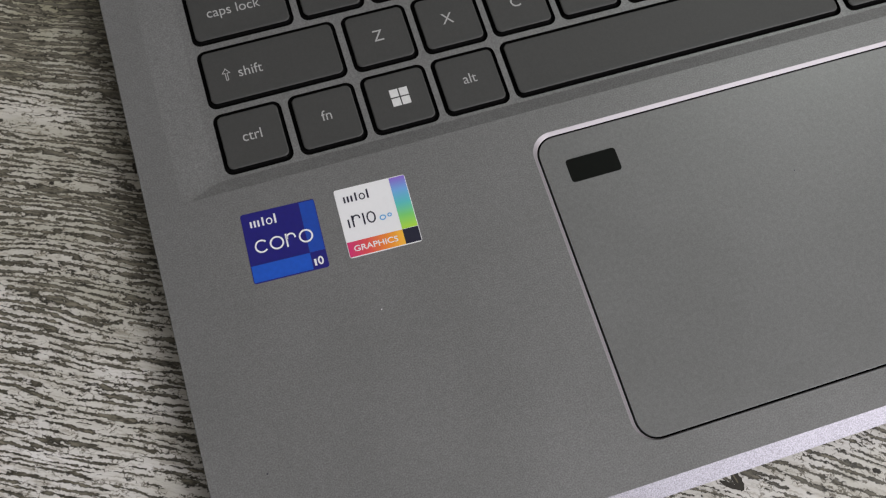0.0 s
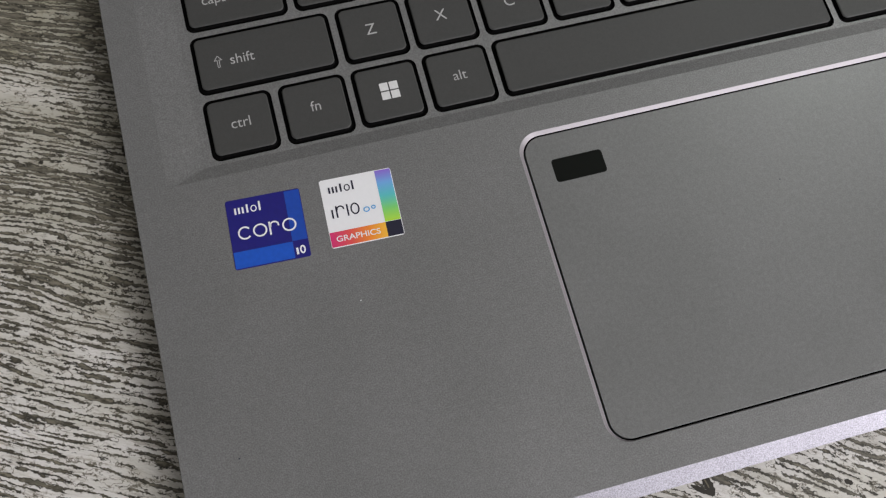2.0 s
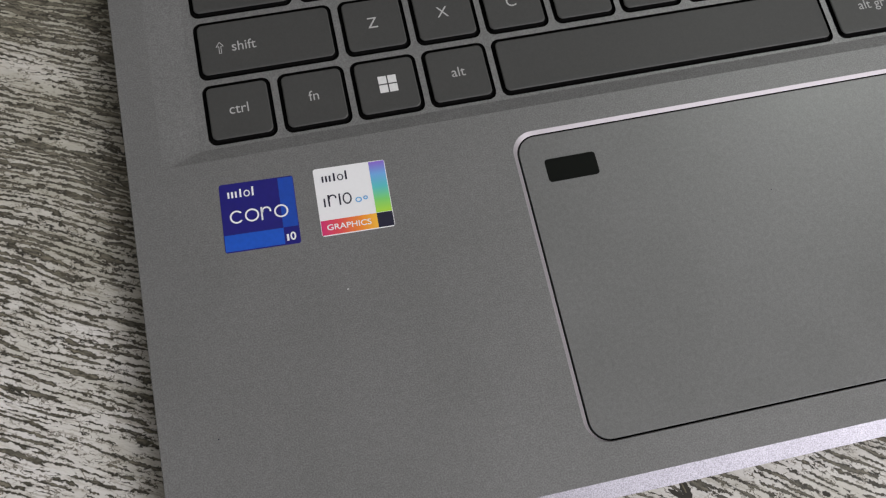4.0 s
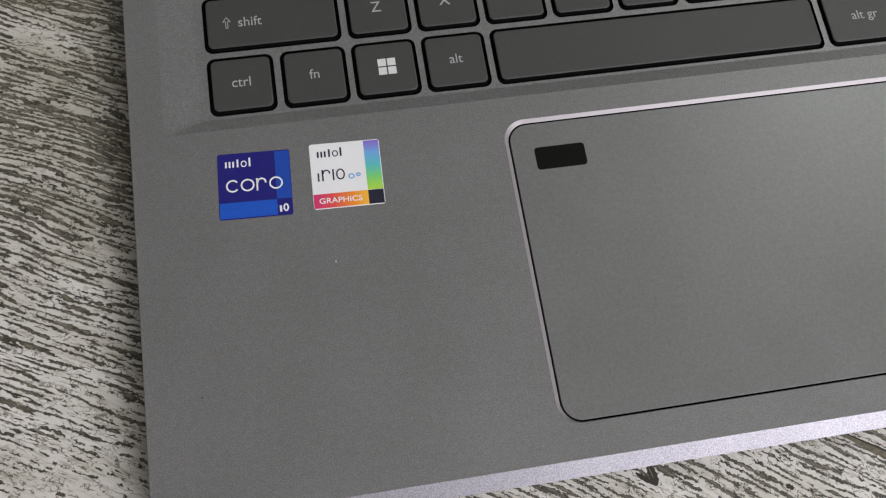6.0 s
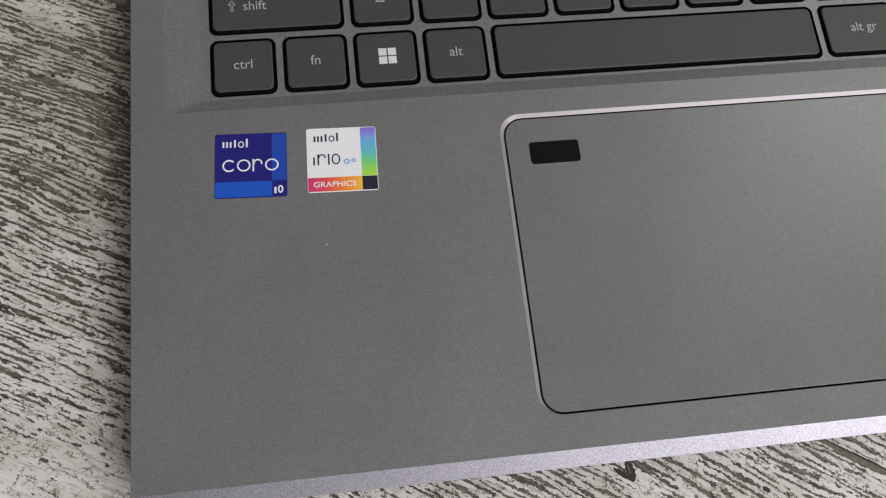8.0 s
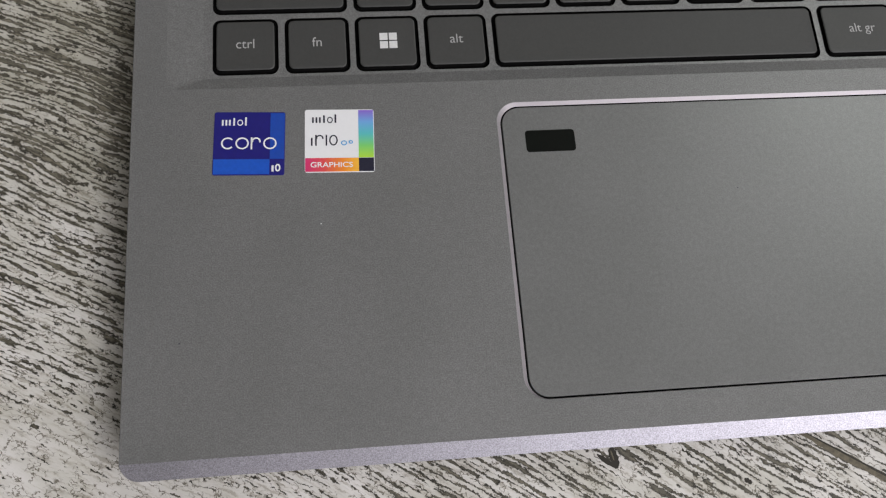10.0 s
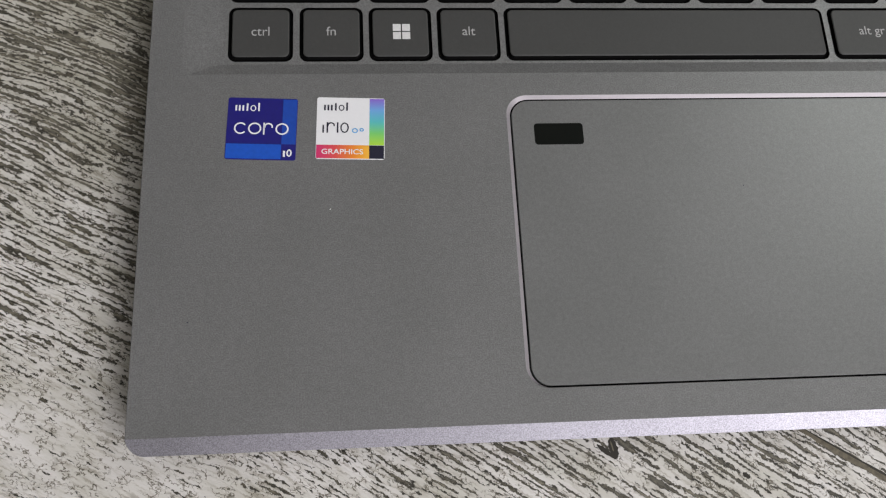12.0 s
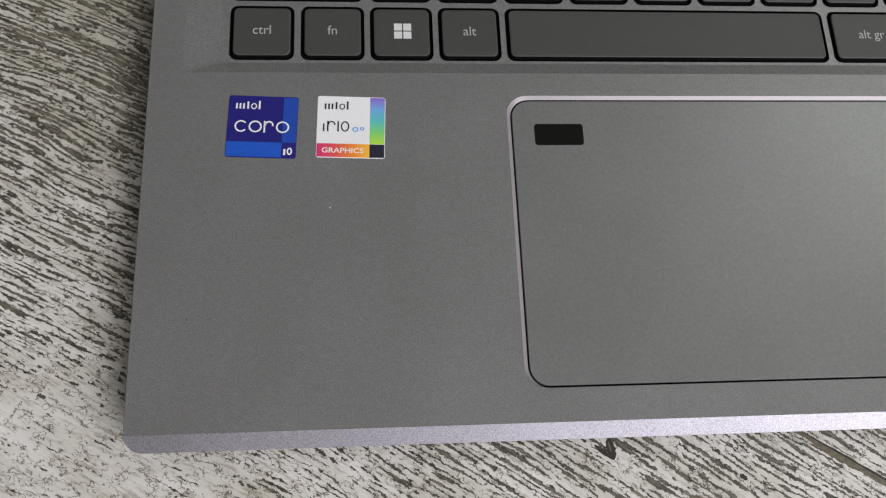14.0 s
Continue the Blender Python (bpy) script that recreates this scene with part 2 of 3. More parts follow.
def slab(x0, y0, x1, y1, r, z0, z1, edge=0.0, n=6):
    """A rounded plate with a soft top edge."""
    bm = bmesh.new()
    loops = [[(x, y, z0) for x, y in ring(x0, y0, x1, y1, r, n)]]
    if edge > 0:
        for k in range(4):
            a = radians(90 * k / 3)
            d = edge * (1 - math.cos(a))
            loops.append([(x, y, z1 - edge + edge * math.sin(a)) for x, y in ring(x0 + d, y0 + d, x1 - d, y1 - d, max(r - d, 1e-5), n)])
    else:
        loops.append([(x, y, z1) for x, y in ring(x0, y0, x1, y1, r, n)])
    loft(bm, loops)
    return bm


def box(bm, x0, y0, z0, x1, y1, z1):
    loft(bm, [[(x0, y0, z), (x1, y0, z), (x1, y1, z), (x0, y1, z)] for z in (z0, z1)])
    return bm


def sheet_with_holes(bm, outer, holes, z):
    """A flat face with openings."""
    pts, edges = [], []
    for loop in [outer] + holes:
        n0 = len(pts)
        pts += [Vector(p) for p in loop]
        edges += [(n0 + i, n0 + (i + 1) % len(loop)) for i in range(len(loop))]
    verts, _, tris, *_ = geometry.delaunay_2d_cdt(pts, edges, [], 0, 1e-7)

    def inside(p, loop):
        hit = False
        for (xa, ya), (xb, yb) in zip(loop, loop[1:] + loop[:1]):
            if (ya > p.y) != (yb > p.y) and p.x < xa + (p.y - ya) * (xb - xa) / (yb - ya):
                hit = not hit
        return hit

    made = [bm.verts.new((v.x, v.y, z)) for v in verts]
    for t in tris:
        c = (verts[t[0]] + verts[t[1]] + verts[t[2]]) / 3
        if inside(c, outer) and not any(inside(c, h) for h in holes):
            bm.faces.new([made[i] for i in t])


def text_mesh(words, size, depth=0.00002, offset=0.0):
    cu = bpy.data.curves.new("words", "FONT")
    cu.body, cu.size, cu.align_x, cu.align_y = words, size, "CENTER", "CENTER"
    cu.extrude, cu.offset = depth, offset
    ob = bpy.data.objects.new("words", cu)
    scene.collection.objects.link(ob)
    bpy.context.view_layer.update()
    me = bpy.data.meshes.new_from_object(ob.evaluated_get(bpy.context.evaluated_depsgraph_get()))
    bpy.data.objects.remove(ob)
    bpy.data.curves.remove(cu)
    return me


def lettering(name, words, size, mat, parent, at, stretch=1.0, label="", offset=-0.00001):
    me = text_mesh(words, size, offset=offset)
    for v in me.vertices:
        v.co.x *= stretch
    me.materials.clear()
    me.materials.append(mat)
    ob = new(name, me)
    ob.location, ob.parent = at, parent
    if label:
        tagged(ob, label)
    return ob


# ---- the room ----
def structure(name, bm, mat, label, category):
    return tagged(part(name, bm, mat), label, category, kind="structure")


T = 0.12
structure("floor", box(bmesh.new(), ROOM_X0, ROOM_Y0, FLOOR_Z - T, ROOM_X1, ROOM_Y1, FLOOR_Z), M_FLOOR, "plain brown laminate floor under the table", "floor")
structure("ceiling", box(bmesh.new(), ROOM_X0, ROOM_Y0, CEIL_Z, ROOM_X1, ROOM_Y1, CEIL_Z + T), M_CEIL, "plain white painted ceiling", "ceiling")
structure("wall_north", box(bmesh.new(), ROOM_X0, ROOM_Y1, FLOOR_Z, ROOM_X1, ROOM_Y1 + T, CEIL_Z), M_WALL, "plain light grey painted wall", "wall")
structure("wall_west", box(bmesh.new(), ROOM_X0 - T, ROOM_Y0, FLOOR_Z, ROOM_X0, ROOM_Y1, CEIL_Z), M_WALL, "plain light grey painted wall", "wall")
structure("wall_east", box(bmesh.new(), ROOM_X1, ROOM_Y0, FLOOR_Z, ROOM_X1 + T, ROOM_Y1, CEIL_Z), M_WALL, "plain light grey painted wall", "wall")
bm = bmesh.new()
box(bm, ROOM_X0, ROOM_Y0 - T, FLOOR_Z, WIN_X0, ROOM_Y0, CEIL_Z)
box(bm, WIN_X1, ROOM_Y0 - T, FLOOR_Z, ROOM_X1, ROOM_Y0, CEIL_Z)
box(bm, WIN_X0, ROOM_Y0 - T, FLOOR_Z, WIN_X1, ROOM_Y0, WIN_Z0)
box(bm, WIN_X0, ROOM_Y0 - T, WIN_Z1, WIN_X1, ROOM_Y0, CEIL_Z)
structure("wall_south", bm, M_WALL, "plain light grey wall with a window opening", "wall")

# ceiling light: a shallow frame round a pale diffuser
cl = tagged(new("ceiling_light"), "flat white rectangular ceiling light panel", "ceiling light")
cl.location = (1.60, 1.12, CEIL_Z)
bm = bmesh.new()
loft(bm, [[(x, y, z) for x, y in ring(-0.46 + d, -0.50 + d, 0.46 - d, 0.50 - d, 0.01, 3)] for d, z in ((0.0, 0.0), (0.0, -0.05), (0.035, -0.05), (0.035, -0.02))], False, False)
part("frame", bm, M_CEIL, cl)
part("diffuser", slab(-0.425, -0.46, 0.425, 0.46, 0.008, -0.03, -0.02), M_CEIL, cl)

# ---- the table ----
table = tagged(new("table"), "whitewashed weathered wooden table with dark worn grain", "table")
TX0, TX1, TY0, TY1 = -0.35, 0.75, -0.30, 0.50
part("tabletop", slab(TX0, TY0, TX1, TY1, 0.01, -0.03, 0.0, 0.003), M_WOOD, table)
leg = None
for lx in (TX0 + 0.06, TX1 - 0.06):
    for ly in (TY0 + 0.06, TY1 - 0.06):
        if leg is None:
            bm = bmesh.new()
            loft(bm, [[(x * k, y * k, z) for x, y in ring(-0.03, -0.03, 0.03, 0.03, 0.006, 3)] for z, k in ((FLOOR_Z, 0.75), (-0.03, 1.0))])
            leg = part("leg", bm, M_WOOD, table, at=(lx, ly, 0))
        else:
            o = new("leg", leg.data)
            o.location, o.parent = (lx, ly, 0), table



def blot(bm, cx, cy, length, width, turn, z, seed, n=22):
    """A ragged dark patch with tapering ends."""
    rng = random.Random(seed)
    c, sn = math.cos(radians(turn)), math.sin(radians(turn))
    pts = []
    for k in range(2 * n):
        up = k < n
        f = (k + 0.5) / n if up else (2 * n - k - 0.5) / n
        half = width / 2 * min(1.0, 3.2 * min(f, 1 - f) + 0.15) * rng.uniform(0.7, 1.15)
        u, v = (f - 0.5) * length, half if not up else -half
        pts.append(bm.verts.new((cx + c * u - sn * v, cy + sn * u + c * v, z)))
    bm.faces.new(pts)
    return bm


bm = blot(bmesh.new(), 0.1959, -0.0106, 0.070, 0.0021, -32.4, 0.00003, 3, 40)
crack = part("crack", bm, M_WORN, table, "long dark brown crack along the grain")
part("split", blot(bmesh.new(), 0.1962, -0.0100, 0.066, 0.0006, -32.4, 0.00005, 4, 40), M_CRACK, crack)
knot = part("knot", blot(bmesh.new(), 0.1236, 0.0012, 0.0060, 0.0025, -82, 0.00004, 8, 9), M_CRACK, table, "small black notched knot in the board")
part("notch", blot(bmesh.new(), 0.1216, 0.0006, 0.0062, 0.0012, -40, 0.00005, 5, 9), M_CRACK, knot)
part("splinter", blot(bmesh.new(), 0.1233, 0.0018, 0.0030, 0.0004, -78, 0.00006, 6, 7), M_WORN, knot)
for kx, ky, length, width, turn, seed in ((0.0041, 0.1193, 0.0040, 0.0018, -75, 9), (-0.0172, 0.1213, 0.0014, 0.0011, -30, 12), (0.1570, -0.0068, 0.0024, 0.0013, -35, 14)):
    part("knot", blot(bmesh.new(), kx, ky, length, width, turn, 0.00004, seed, 9), M_CRACK, table, "small black knot in the board")

# ---- the laptop ----
laptop = tagged(new("laptop"), "open grey metal laptop with dark keys lying on the table", "laptop")
LX0, LX1, LY0, LY1 = 0.0062, 0.3615, 0.0033, 0.2500
CH_Y, CH_Z = 0.0072, 0.0021       # front slope: where it starts, how far it falls
PX0, PX1, PY0, PY1, PR = 0.1022, 0.2500, 0.0157, 0.0943, 0.0053   # touchpad opening
KX0, KX1, KY0, KY1 = 0.0147, 0.3470, 0.1022, 0.2210   # keyboard recess, upper rim
REC, SLOPE = 0.0009, 0.0035       # its depth and the width of its sloping rim
WEB = DECK - REC


def deck_height(y):
    return DECK - max(0.0, (CH_Y - y) / (CH_Y - LY0)) * CH_Z


outline = ring(LX0, LY0, LX1, LY1, 0.0042, 10)
# where the front slope begins, the outline gets a corner of its own
rim = []
for a, b in zip(outline, outline[1:] + outline[:1]):
    rim.append(a)
    if (a[1] - CH_Y) * (b[1] - CH_Y) < 0:
        k = (CH_Y - a[1]) / (b[1] - a[1])
        rim.append((a[0] + (b[0] - a[0]) * k, CH_Y))
back = [p for p in rim if p[1] >= CH_Y - 1e-9]
front = [p for p in rim if p[1] <= CH_Y + 1e-9]
bm = bmesh.new()
tray_rim = ring(KX0, KY0, KX1, KY1, 0.002, 4)
tray_in = ring(KX0 + 0.0095, KY0 + SLOPE, KX1 - SLOPE, KY1 - SLOPE, 0.001, 4)
pad_rim = ring(PX0 - 0.0010, PY0 - 0.0002, PX1 + 0.0006, PY1 + 0.0010, PR + 0.0005, 10)
sheet_with_holes(bm, back, [tray_rim, pad_rim], DECK)
loft(bm, [[(x, y, DECK) for x, y in tray_rim], [(x, y, WEB) for x, y in tray_in]], False, False)
# side wall with a narrow softened edge, drawn in below
cx, cy = (LX0 + LX1) / 2, (LY0 + LY1) / 2
under = [(cx + (x - cx) * (1 - 0.0011 / (LX1 - LX0)), cy + (y - cy) * (1 - 0.0011 / (LY1 - LY0))) for x, y in rim]
e = 0.0003
loft(bm, [[(x, y, deck_height(y)) for x, y in rim],
          [(x + (e if x < LX0 + 0.01 else -e if x > LX1 - 0.01 else 0) * -0.6, y, deck_height(y) - e) for x, y in rim],
          [(x, y, 0.0060) for x, y in under]], False, False)
part("palm_rest", bm, M_DECK, laptop, "matt grey metal palm rest")
bm = bmesh.new()
bm.faces.new([bm.verts.new((x, y, deck_height(y) + 0.00002)) for x, y in front])
part("front_edge", bm, M_EDGE, laptop, "bright bevelled silver front edge")
part("bottom_cover", slab(LX0 + 0.0010, LY0 + 0.0010, LX1 - 0.0010, LY1 - 0.0010, 0.004, 0.0018, 0.0061, 0.0004, 10), M_BOTTOM, laptop)
foot = part("rubber_foot", slab(-0.02, -0.004, 0.02, 0.004, 0.003, 0.0, 0.0019), M_RUBBER, laptop, at=(0.07, 0.022, 0))
for fx, fy in ((0.30, 0.022), (0.07, 0.235), (0.30, 0.235)):
    o = new("rubber_foot", foot.data)
    o.location, o.parent = (fx, fy, 0), laptop

# touchpad in its bright-cut opening
bm = bmesh.new()
pad_in = ring(PX0, PY0, PX1, PY1, PR, 10)
loft(bm, [[(x, y, DECK + 0.00001) for x, y in pad_rim], [(x, y, DECK - 0.0006) for x, y in pad_in]], False, False)
part("touchpad_bezel", bm, M_CUT, laptop, "bright-cut metal rim round the touchpad")
bm = bmesh.new()
box(bm, PX0 - 0.001, PY0 - 0.001, DECK - 0.0022, PX1 + 0.001, PY1 + 0.001, DECK - 0.0016)
part("touchpad_pit", bm, M_GAP_SHADE, laptop)
G = 0.00042
pad = part("touchpad", slab(PX0 + G, PY0 + G, PX1 - G, PY1 - G, PR - G, DECK - 0.0015, DECK - 0.0004, 0.00015, 10), M_PAD, laptop, "smooth grey touchpad")
part("fingerprint_sensor", slab(0.1085, 0.0807, 0.1219, 0.0870, 0.0009, DECK - 0.0006, DECK - 0.00036, 0.00003, 5), M_SENSOR, pad, "black rectangular fingerprint sensor")

# ---- keyboard ----
KEY_Z = WEB + 0.0005
PITCH, ROW = 0.0190, 0.01855
Y_ROW = [0.1068, 0.1068 + ROW, 0.1068 + 2 * ROW]
HOLE_H = 0.0165


def key_row(y, spans):
    return [(x0, y, x1, y + HOLE_H, words) for x0, x1, words in spans]


W = 0.0169
row0 = key_row(Y_ROW[0], [(0.0268, 0.0268 + W, "ctrl"), (0.0460, 0.0460 + W, "fn"), (0.0650, 0.0650 + W, "logo"), (0.0840, 0.0840 + W, "alt"),
                          (0.1030, 0.1962, ""), (0.1983, 0.2204, "alt gr")])
zx = 0.0650
row1 = key_row(Y_ROW[1], [(0.0268, 0.0627, "shift")] + [(zx + i * PITCH, zx + i * PITCH + W, c) for i, c in enumerate(("Z", "X", "C", "", "", "", "", ""))])
row2 = key_row(Y_ROW[2], [(0.0268, 0.0532, "caps lock")] + [(0.0555 + i * PITCH, 0.0555 + i * PITCH + W, "") for i in range(8)])
row0 += key_row(Y_ROW[0], [(0.2228 + i * PITCH, 0.2228 + i * PITCH + W, "") for i in range(6)])
row1 += key_row(Y_ROW[1], [(zx + i * PITCH, zx + i * PITCH + W, "") for i in (8, 9)] + [(0.2546, 0.3347, "")])
row2 += key_row(Y_ROW[2], [(0.0555 + i * PITCH, 0.0555 + i * PITCH + W, "") for i in (8, 9, 10)] + [(0.2642, 0.3347, "")])
row3 = key_row(Y_ROW[0] + 3 * ROW, [(0.0266, 0.0483, "")] + [(0.0505 + i * PITCH, 0.0505 + i * PITCH + W, "") for i in range(12)] + [(0.2785, 0.3347, "")])
row4 = key_row(Y_ROW[0] + 4 * ROW, [(0.0266 + i * PITCH, 0.0266 + i * PITCH + W, "") for i in range(13)] + [(0.2736, 0.3347, "")])
row5 = [(0.0266 + i * 0.0206, Y_ROW[0] + 5 * ROW, 0.0266 + i * 0.0206 + 0.0184, Y_ROW[0] + 5 * ROW + 0.0105, "") for i in range(15)]
keys = row0 + row1 + row2 + row3 + row4 + row5

holes = [ring(x0 - 0.00028, y0 - 0.00030, x1 + 0.00028, y1 + 0.00018, 0.0022, 5) for x0, y0, x1, y1, words in keys]
bm = bmesh.new()
sheet_with_holes(bm, tray_in, holes, WEB)
n0 = len(bm.faces)
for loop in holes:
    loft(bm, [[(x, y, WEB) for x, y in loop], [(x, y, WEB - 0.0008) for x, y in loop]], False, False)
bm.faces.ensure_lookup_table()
# walls of the grey web's holes coloured black, as shade round the keys
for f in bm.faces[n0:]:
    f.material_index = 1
part("keyboard_frame", bm, [M_DECK, M_GAP_SHADE], laptop, "matt grey metal web between the keys")
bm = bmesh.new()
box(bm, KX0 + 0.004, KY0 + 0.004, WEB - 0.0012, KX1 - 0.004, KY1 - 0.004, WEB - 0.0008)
part("keyboard_pit", bm, M_GAP_SHADE, laptop)


def keycap(x0, y0, x1, y1):
    """A low keycap: skirt coloured black as gap shade, softened rim and a flat top."""
    bm = bmesh.new()
    w, h = x1 - x0, y1 - y0
    loops = []
    for d, low, z in ((0.00070, 0.00010, WEB - 0.0008), (0.00074, 0.00028, KEY_Z - 0.00024), (0.00082, 0.00028, KEY_Z - 0.00009), (0.00102, 0.00028, KEY_Z), (0.0030, 0.00028, KEY_Z - 0.00003)):
        loops.append([(x, y, z) for x, y in ring(-w / 2 + d, -h / 2 + d + low, w / 2 - d, h / 2 - d, max(0.0022 - d, 0.0007), 5)])
    rows = loft(bm, loops)
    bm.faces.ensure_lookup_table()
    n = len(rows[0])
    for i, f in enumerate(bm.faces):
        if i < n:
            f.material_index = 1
    return bm


shapes = {}
for x0, y0, x1, y1, words in keys:
    cx, cy = (x0 + x1) / 2, (y0 + y1) / 2
    size_key = (round(x1 - x0, 5), round(y1 - y0, 5))
    if size_key not in shapes:
        shapes[size_key] = mesh_of("key", keycap(x0, y0, x1, y1), [M_KEY, M_GAP_SHADE])
    key = new("key", shapes[size_key])
    key.location, key.parent = (cx, cy, 0), laptop
    zt = KEY_Z + 0.00001
    if words == "logo":
        s, g = 0.0022, 0.00018
        for sx in (-1, 1):
            for sy in (-1, 1):
                bm = box(bmesh.new(), min(sx * g, sx * (s + g)), min(sy * g, sy * (s + g)), -0.00002, max(sx * g, sx * (s + g)), max(sy * g, sy * (s + g)), 0.00002)
                part("logo_square", bm, M_LOGO, key, at=(0.0003, 0.0005, zt))
    elif words == "shift":
        lettering("legend", "shift", 0.0040, M_LEGEND, key, (-0.0058, -0.0001, zt), 0.95)
        bm = bmesh.new()
        pts = [(-0.00035, -0.0017), (0.00035, -0.0017), (0.00035, 0.0003), (0.0011, 0.0003), (0.0, 0.0018), (-0.0011, 0.0003), (-0.00035, 0.0003)]
        inner = [(-0.00017, -0.00152), (0.00017, -0.00152), (0.00017, 0.00048), (0.00074, 0.00048), (0.0, 0.00150), (-0.00074, 0.00048), (-0.00017, 0.00048)]
        loft(bm, [[(x, y, 0.00002) for x, y in pts], [(x, y, 0.00002) for x, y in inner]], False, False)
        part("arrow_legend", bm, M_LEGEND, key, at=(-0.0119, 0.0001, zt))
    elif words == "caps lock":
        lettering("legend", words, 0.0040, M_LEGEND, key, (-0.0012, 0.0001, zt), 0.95)
    elif words in ("Z", "X", "C"):
        lettering("legend", words, 0.0046, M_LEGEND, key, (-0.0003, 0.0003, zt), 0.95)
    elif words:
        lettering("legend", words, 0.0040, M_LEGEND, key, (0.0 if words != "alt gr" else 0.0010, 0.0005, zt), 0.95)


# ---- stickers ----
def sticker(x0, y0, x1, y1, turn, label, mat):
    w, h = x1 - x0, y1 - y0
    ob = part("sticker", slab(-w / 2, -h / 2, w / 2, h / 2, 0.0006, 0, 0.00010, 0.00003, 4), mat, laptop, label, ((x0 + x1) / 2, (y0 + y1) / 2, DECK))
    ob.rotation_euler = (0, 0, radians(turn))
    return ob, w, h


def patch(name, parent, x0, y0, x1, y1, mat, z=0.00012, r=0.0):
    if r > 0:
        bm = slab(x0, y0, x1, y1, r, z - 0.00006, z, 0, 4)
    else:
        bm = box(bmesh.new(), x0, y0, z - 0.00006, x1, y1, z)
    return part(name, bm, mat, parent)


def arc(name, parent, x0, y0, x1, y1, a0, a1, thick, mat, z=0.00015):
    bm = bmesh.new()
    cx, cy, rx, ry = (x0 + x1) / 2, (y0 + y1) / 2, (x1 - x0) / 2, (y1 - y0) / 2
    n = max(6, int(abs(a1 - a0) / 15))
    rows = []
    for k in range(n + 1):
        a = radians(a0 + (a1 - a0) * k / n)
        rows.append([bm.verts.new((cx + (rx - d) * math.cos(a), cy + (ry - d) * math.sin(a), z)) for d in (0, thick)])
    for p, q in zip(rows, rows[1:]):
        bm.faces.new((p[0], q[0], q[1], p[1]))
    return part(name, bm, mat, parent)


def marks(parent, spec, mat, w, h, thick=0.00036):
    """Plain bars (b), hoops (o) and open hoops (c, n) in the sticker's own units, 0 to 1 from its lower left corner."""
    spans = {"o": (0, 360), "c": (40, 320), "n": (-20, 200), "u": (150, 400)}
    for kind, x0, y0, x1, y1 in spec:
        c = [(x0 - 0.5) * w, (y0 - 0.5) * h, (x1 - 0.5) * w, (y1 - 0.5) * h]
        if kind == "b":
            patch("print_bar", parent, *c, mat, 0.00015)
        else:
            arc("print_ring", parent, *c, *spans[kind], thick, mat)


st, w, h = sticker(0.0270, 0.0772, 0.0452, 0.0950, -2.2, "navy and blue square processor sticker with white print", M_NAVY)
patch("blue_panel", st, 0.29 * w, -0.245 * h, 0.492 * w, 0.485 * h, M_MIDBLUE)
patch("blue_strip", st, -0.492 * w, -0.485 * h, 0.29 * w, -0.25 * h, M_BLUE)
word = [("b", 0.105, 0.785, 0.130, 0.875), ("b", 0.155, 0.785, 0.180, 0.875), ("b", 0.205, 0.785, 0.230, 0.875), ("b", 0.265, 0.785, 0.290, 0.905),
        ("b", 0.430, 0.785, 0.455, 0.92)]
marks(st, word, M_WHITE, w, h)
marks(st, [("o", 0.320, 0.78, 0.405, 0.88)], M_WHITE, w, h, 0.00028)
marks(st, [("c", 0.105, 0.405, 0.290, 0.595), ("o", 0.305, 0.405, 0.495, 0.595), ("b", 0.520, 0.405, 0.543, 0.595), ("n", 0.530, 0.470, 0.660, 0.595), ("o", 0.695, 0.405, 0.885, 0.595)], M_WHITE, w, h, 0.00042)
marks(st, [("b", 0.820, 0.055, 0.850, 0.150), ("o", 0.868, 0.055, 0.945, 0.175)], M_WHITE, w, h, 0.0004)

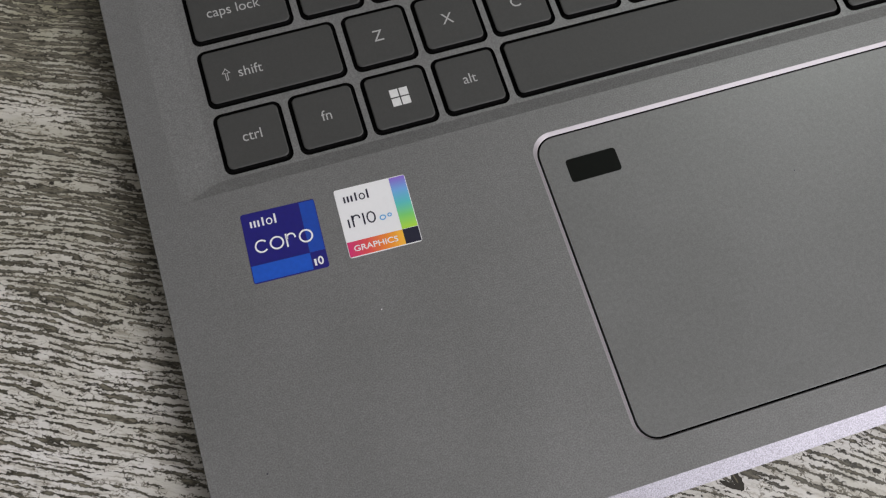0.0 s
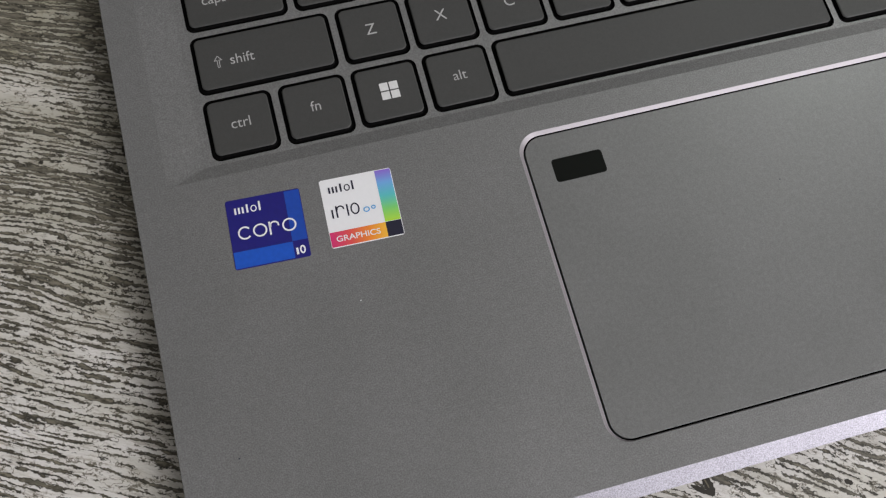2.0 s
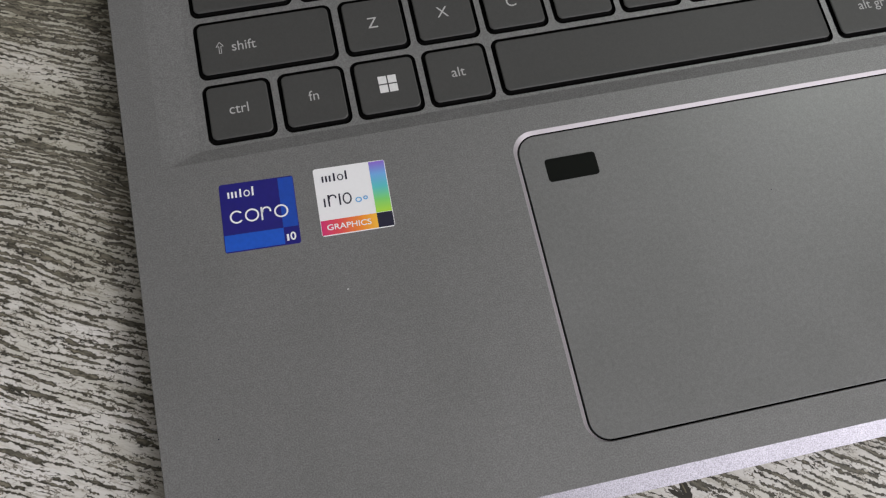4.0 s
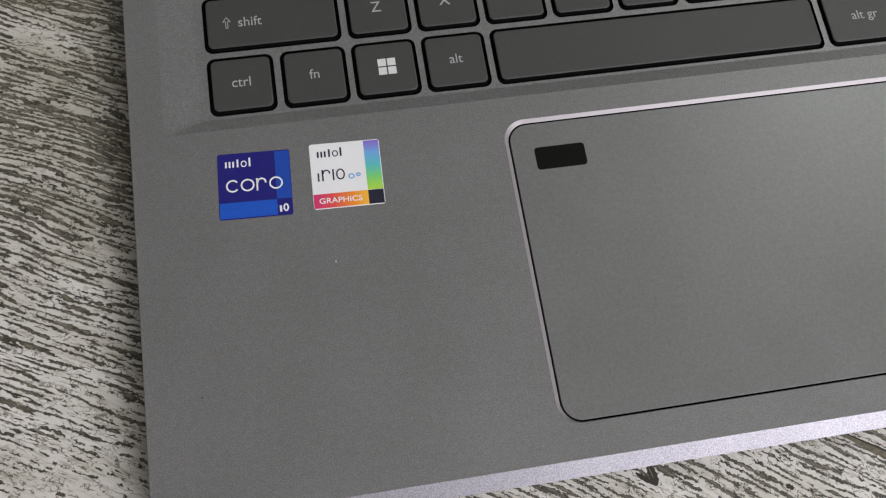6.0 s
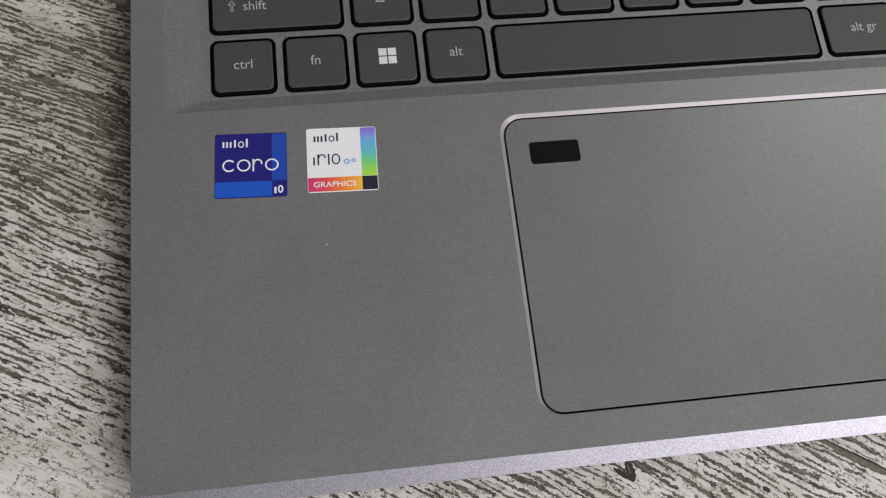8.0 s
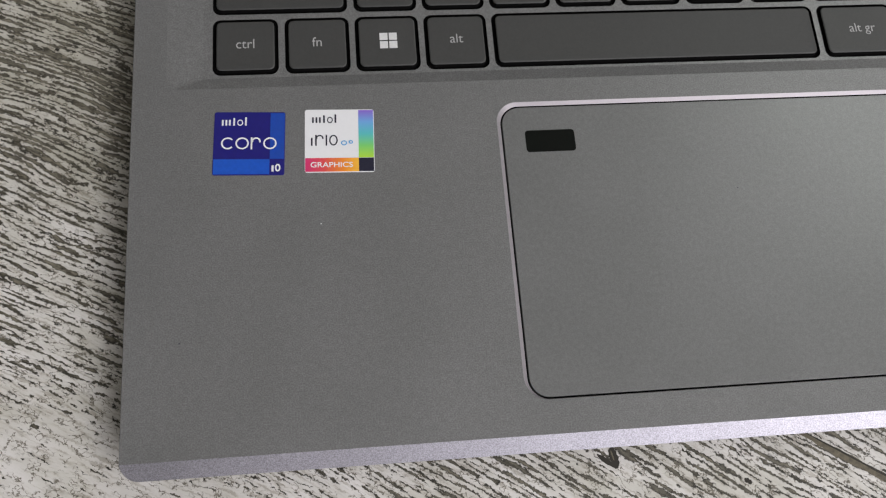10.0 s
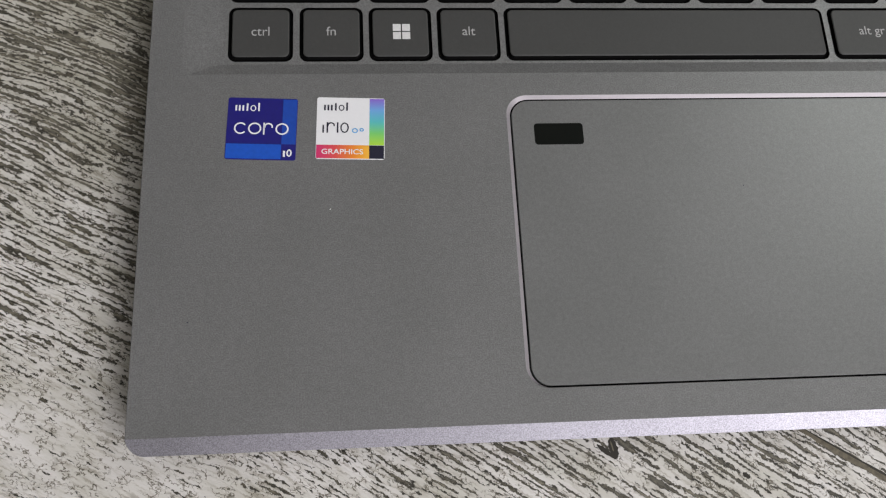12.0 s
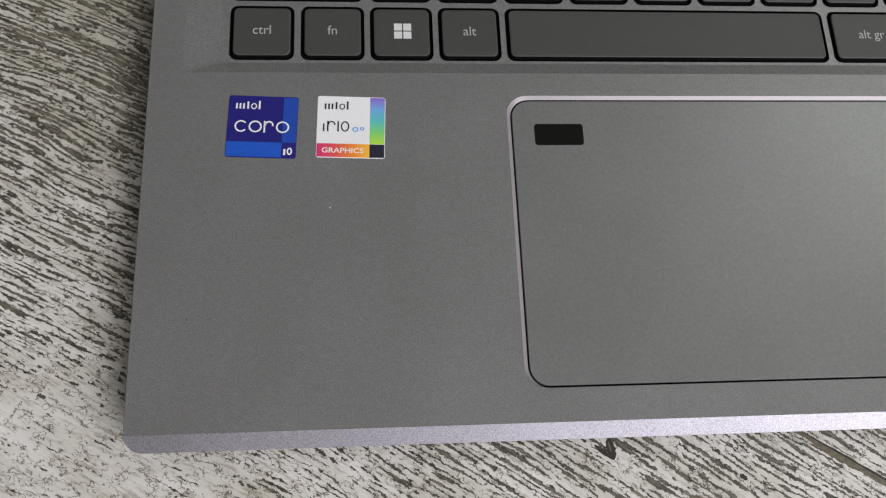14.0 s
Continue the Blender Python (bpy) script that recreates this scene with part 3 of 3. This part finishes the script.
st, w, h = sticker(0.0503, 0.0770, 0.0683, 0.0949, -1.8, "white square graphics sticker with rainbow side strip", M_WHITE)
patch("rainbow_strip", st, 0.275 * w, -0.27 * h, 0.492 * w, 0.488 * h, M_RAINBOW)
patch("warm_strip", st, -0.492 * w, -0.488 * h, 0.275 * w, -0.275 * h, M_SUNSET)
patch("dark_square", st, 0.275 * w, -0.488 * h, 0.492 * w, -0.275 * h, M_DARK)
marks(st, word, M_DARK, w, h)
marks(st, [("o", 0.320, 0.78, 0.405, 0.88)], M_DARK, w, h, 0.00028)
marks(st, [("b", 0.090, 0.42, 0.112, 0.545), ("b", 0.150, 0.42, 0.172, 0.59), ("n", 0.160, 0.49, 0.270, 0.59), ("b", 0.300, 0.42, 0.322, 0.59), ("o", 0.350, 0.42, 0.475, 0.59)], M_DARK, w, h, 0.00036)
marks(st, [("o", 0.520, 0.42, 0.610, 0.50), ("o", 0.630, 0.445, 0.695, 0.505)], M_CYAN, w, h, 0.0003)
lettering("lettering", "GRAPHICS", 0.00205, M_WHITE, st, (-0.115 * w, -0.385 * h, 0.00014), 1.15, offset=0.00002)

# ---- the open lid behind the keyboard ----
LID_H, LID_T, LEAN_BACK = 0.232, 0.0055, 24.0
lid = part("lid", slab(0, 0, LX1 - LX0, LID_H, 0.006, -LID_T, 0.0, 0.0006), M_DECK, laptop, "upright grey laptop lid", (LX0, LY1 + 0.004, DECK + 0.002))
lid.rotation_euler = (radians(90 - LEAN_BACK), 0, 0)
part("screen", slab(0.006, 0.016, LX1 - LX0 - 0.006, LID_H - 0.007, 0.002, 0.0, 0.0003), M_SENSOR, lid, "dark switched-off screen")
for hx in (0.06, 0.30):
    bm = bmesh.new()
    loft(bm, [[(x, 0.0035 * math.cos(a), 0.0035 * math.sin(a)) for a in [2 * math.pi * k / 16 for k in range(16)]] for x in (-0.02, 0.02)])
    part("hinge", bm, M_BOTTOM, laptop, at=(hx, LY1 + 0.0015, DECK - 0.001))


# ---- dust on the palm rest ----
for dx, dy, size, dz, mat in ((0.0538, 0.0632, 0.00020, 0.0, M_WHITE), (0.0192, 0.0345, 0.00020, 0.0, M_DARK), (0.1642, 0.0680, 0.00018, -0.0004, M_DARK)):
    bm = bmesh.new()
    bmesh.ops.create_icosphere(bm, subdivisions=1, radius=size)
    for v in bm.verts:
        v.co.z = abs(v.co.z) * 0.5
        v.co.x *= 1 + 0.4 * noise.noise(v.co * 9000)
    tagged(part("dust_speck", bm, mat, at=(dx, dy, DECK + dz)), "tiny speck of dust lying on the palm rest", "dust")
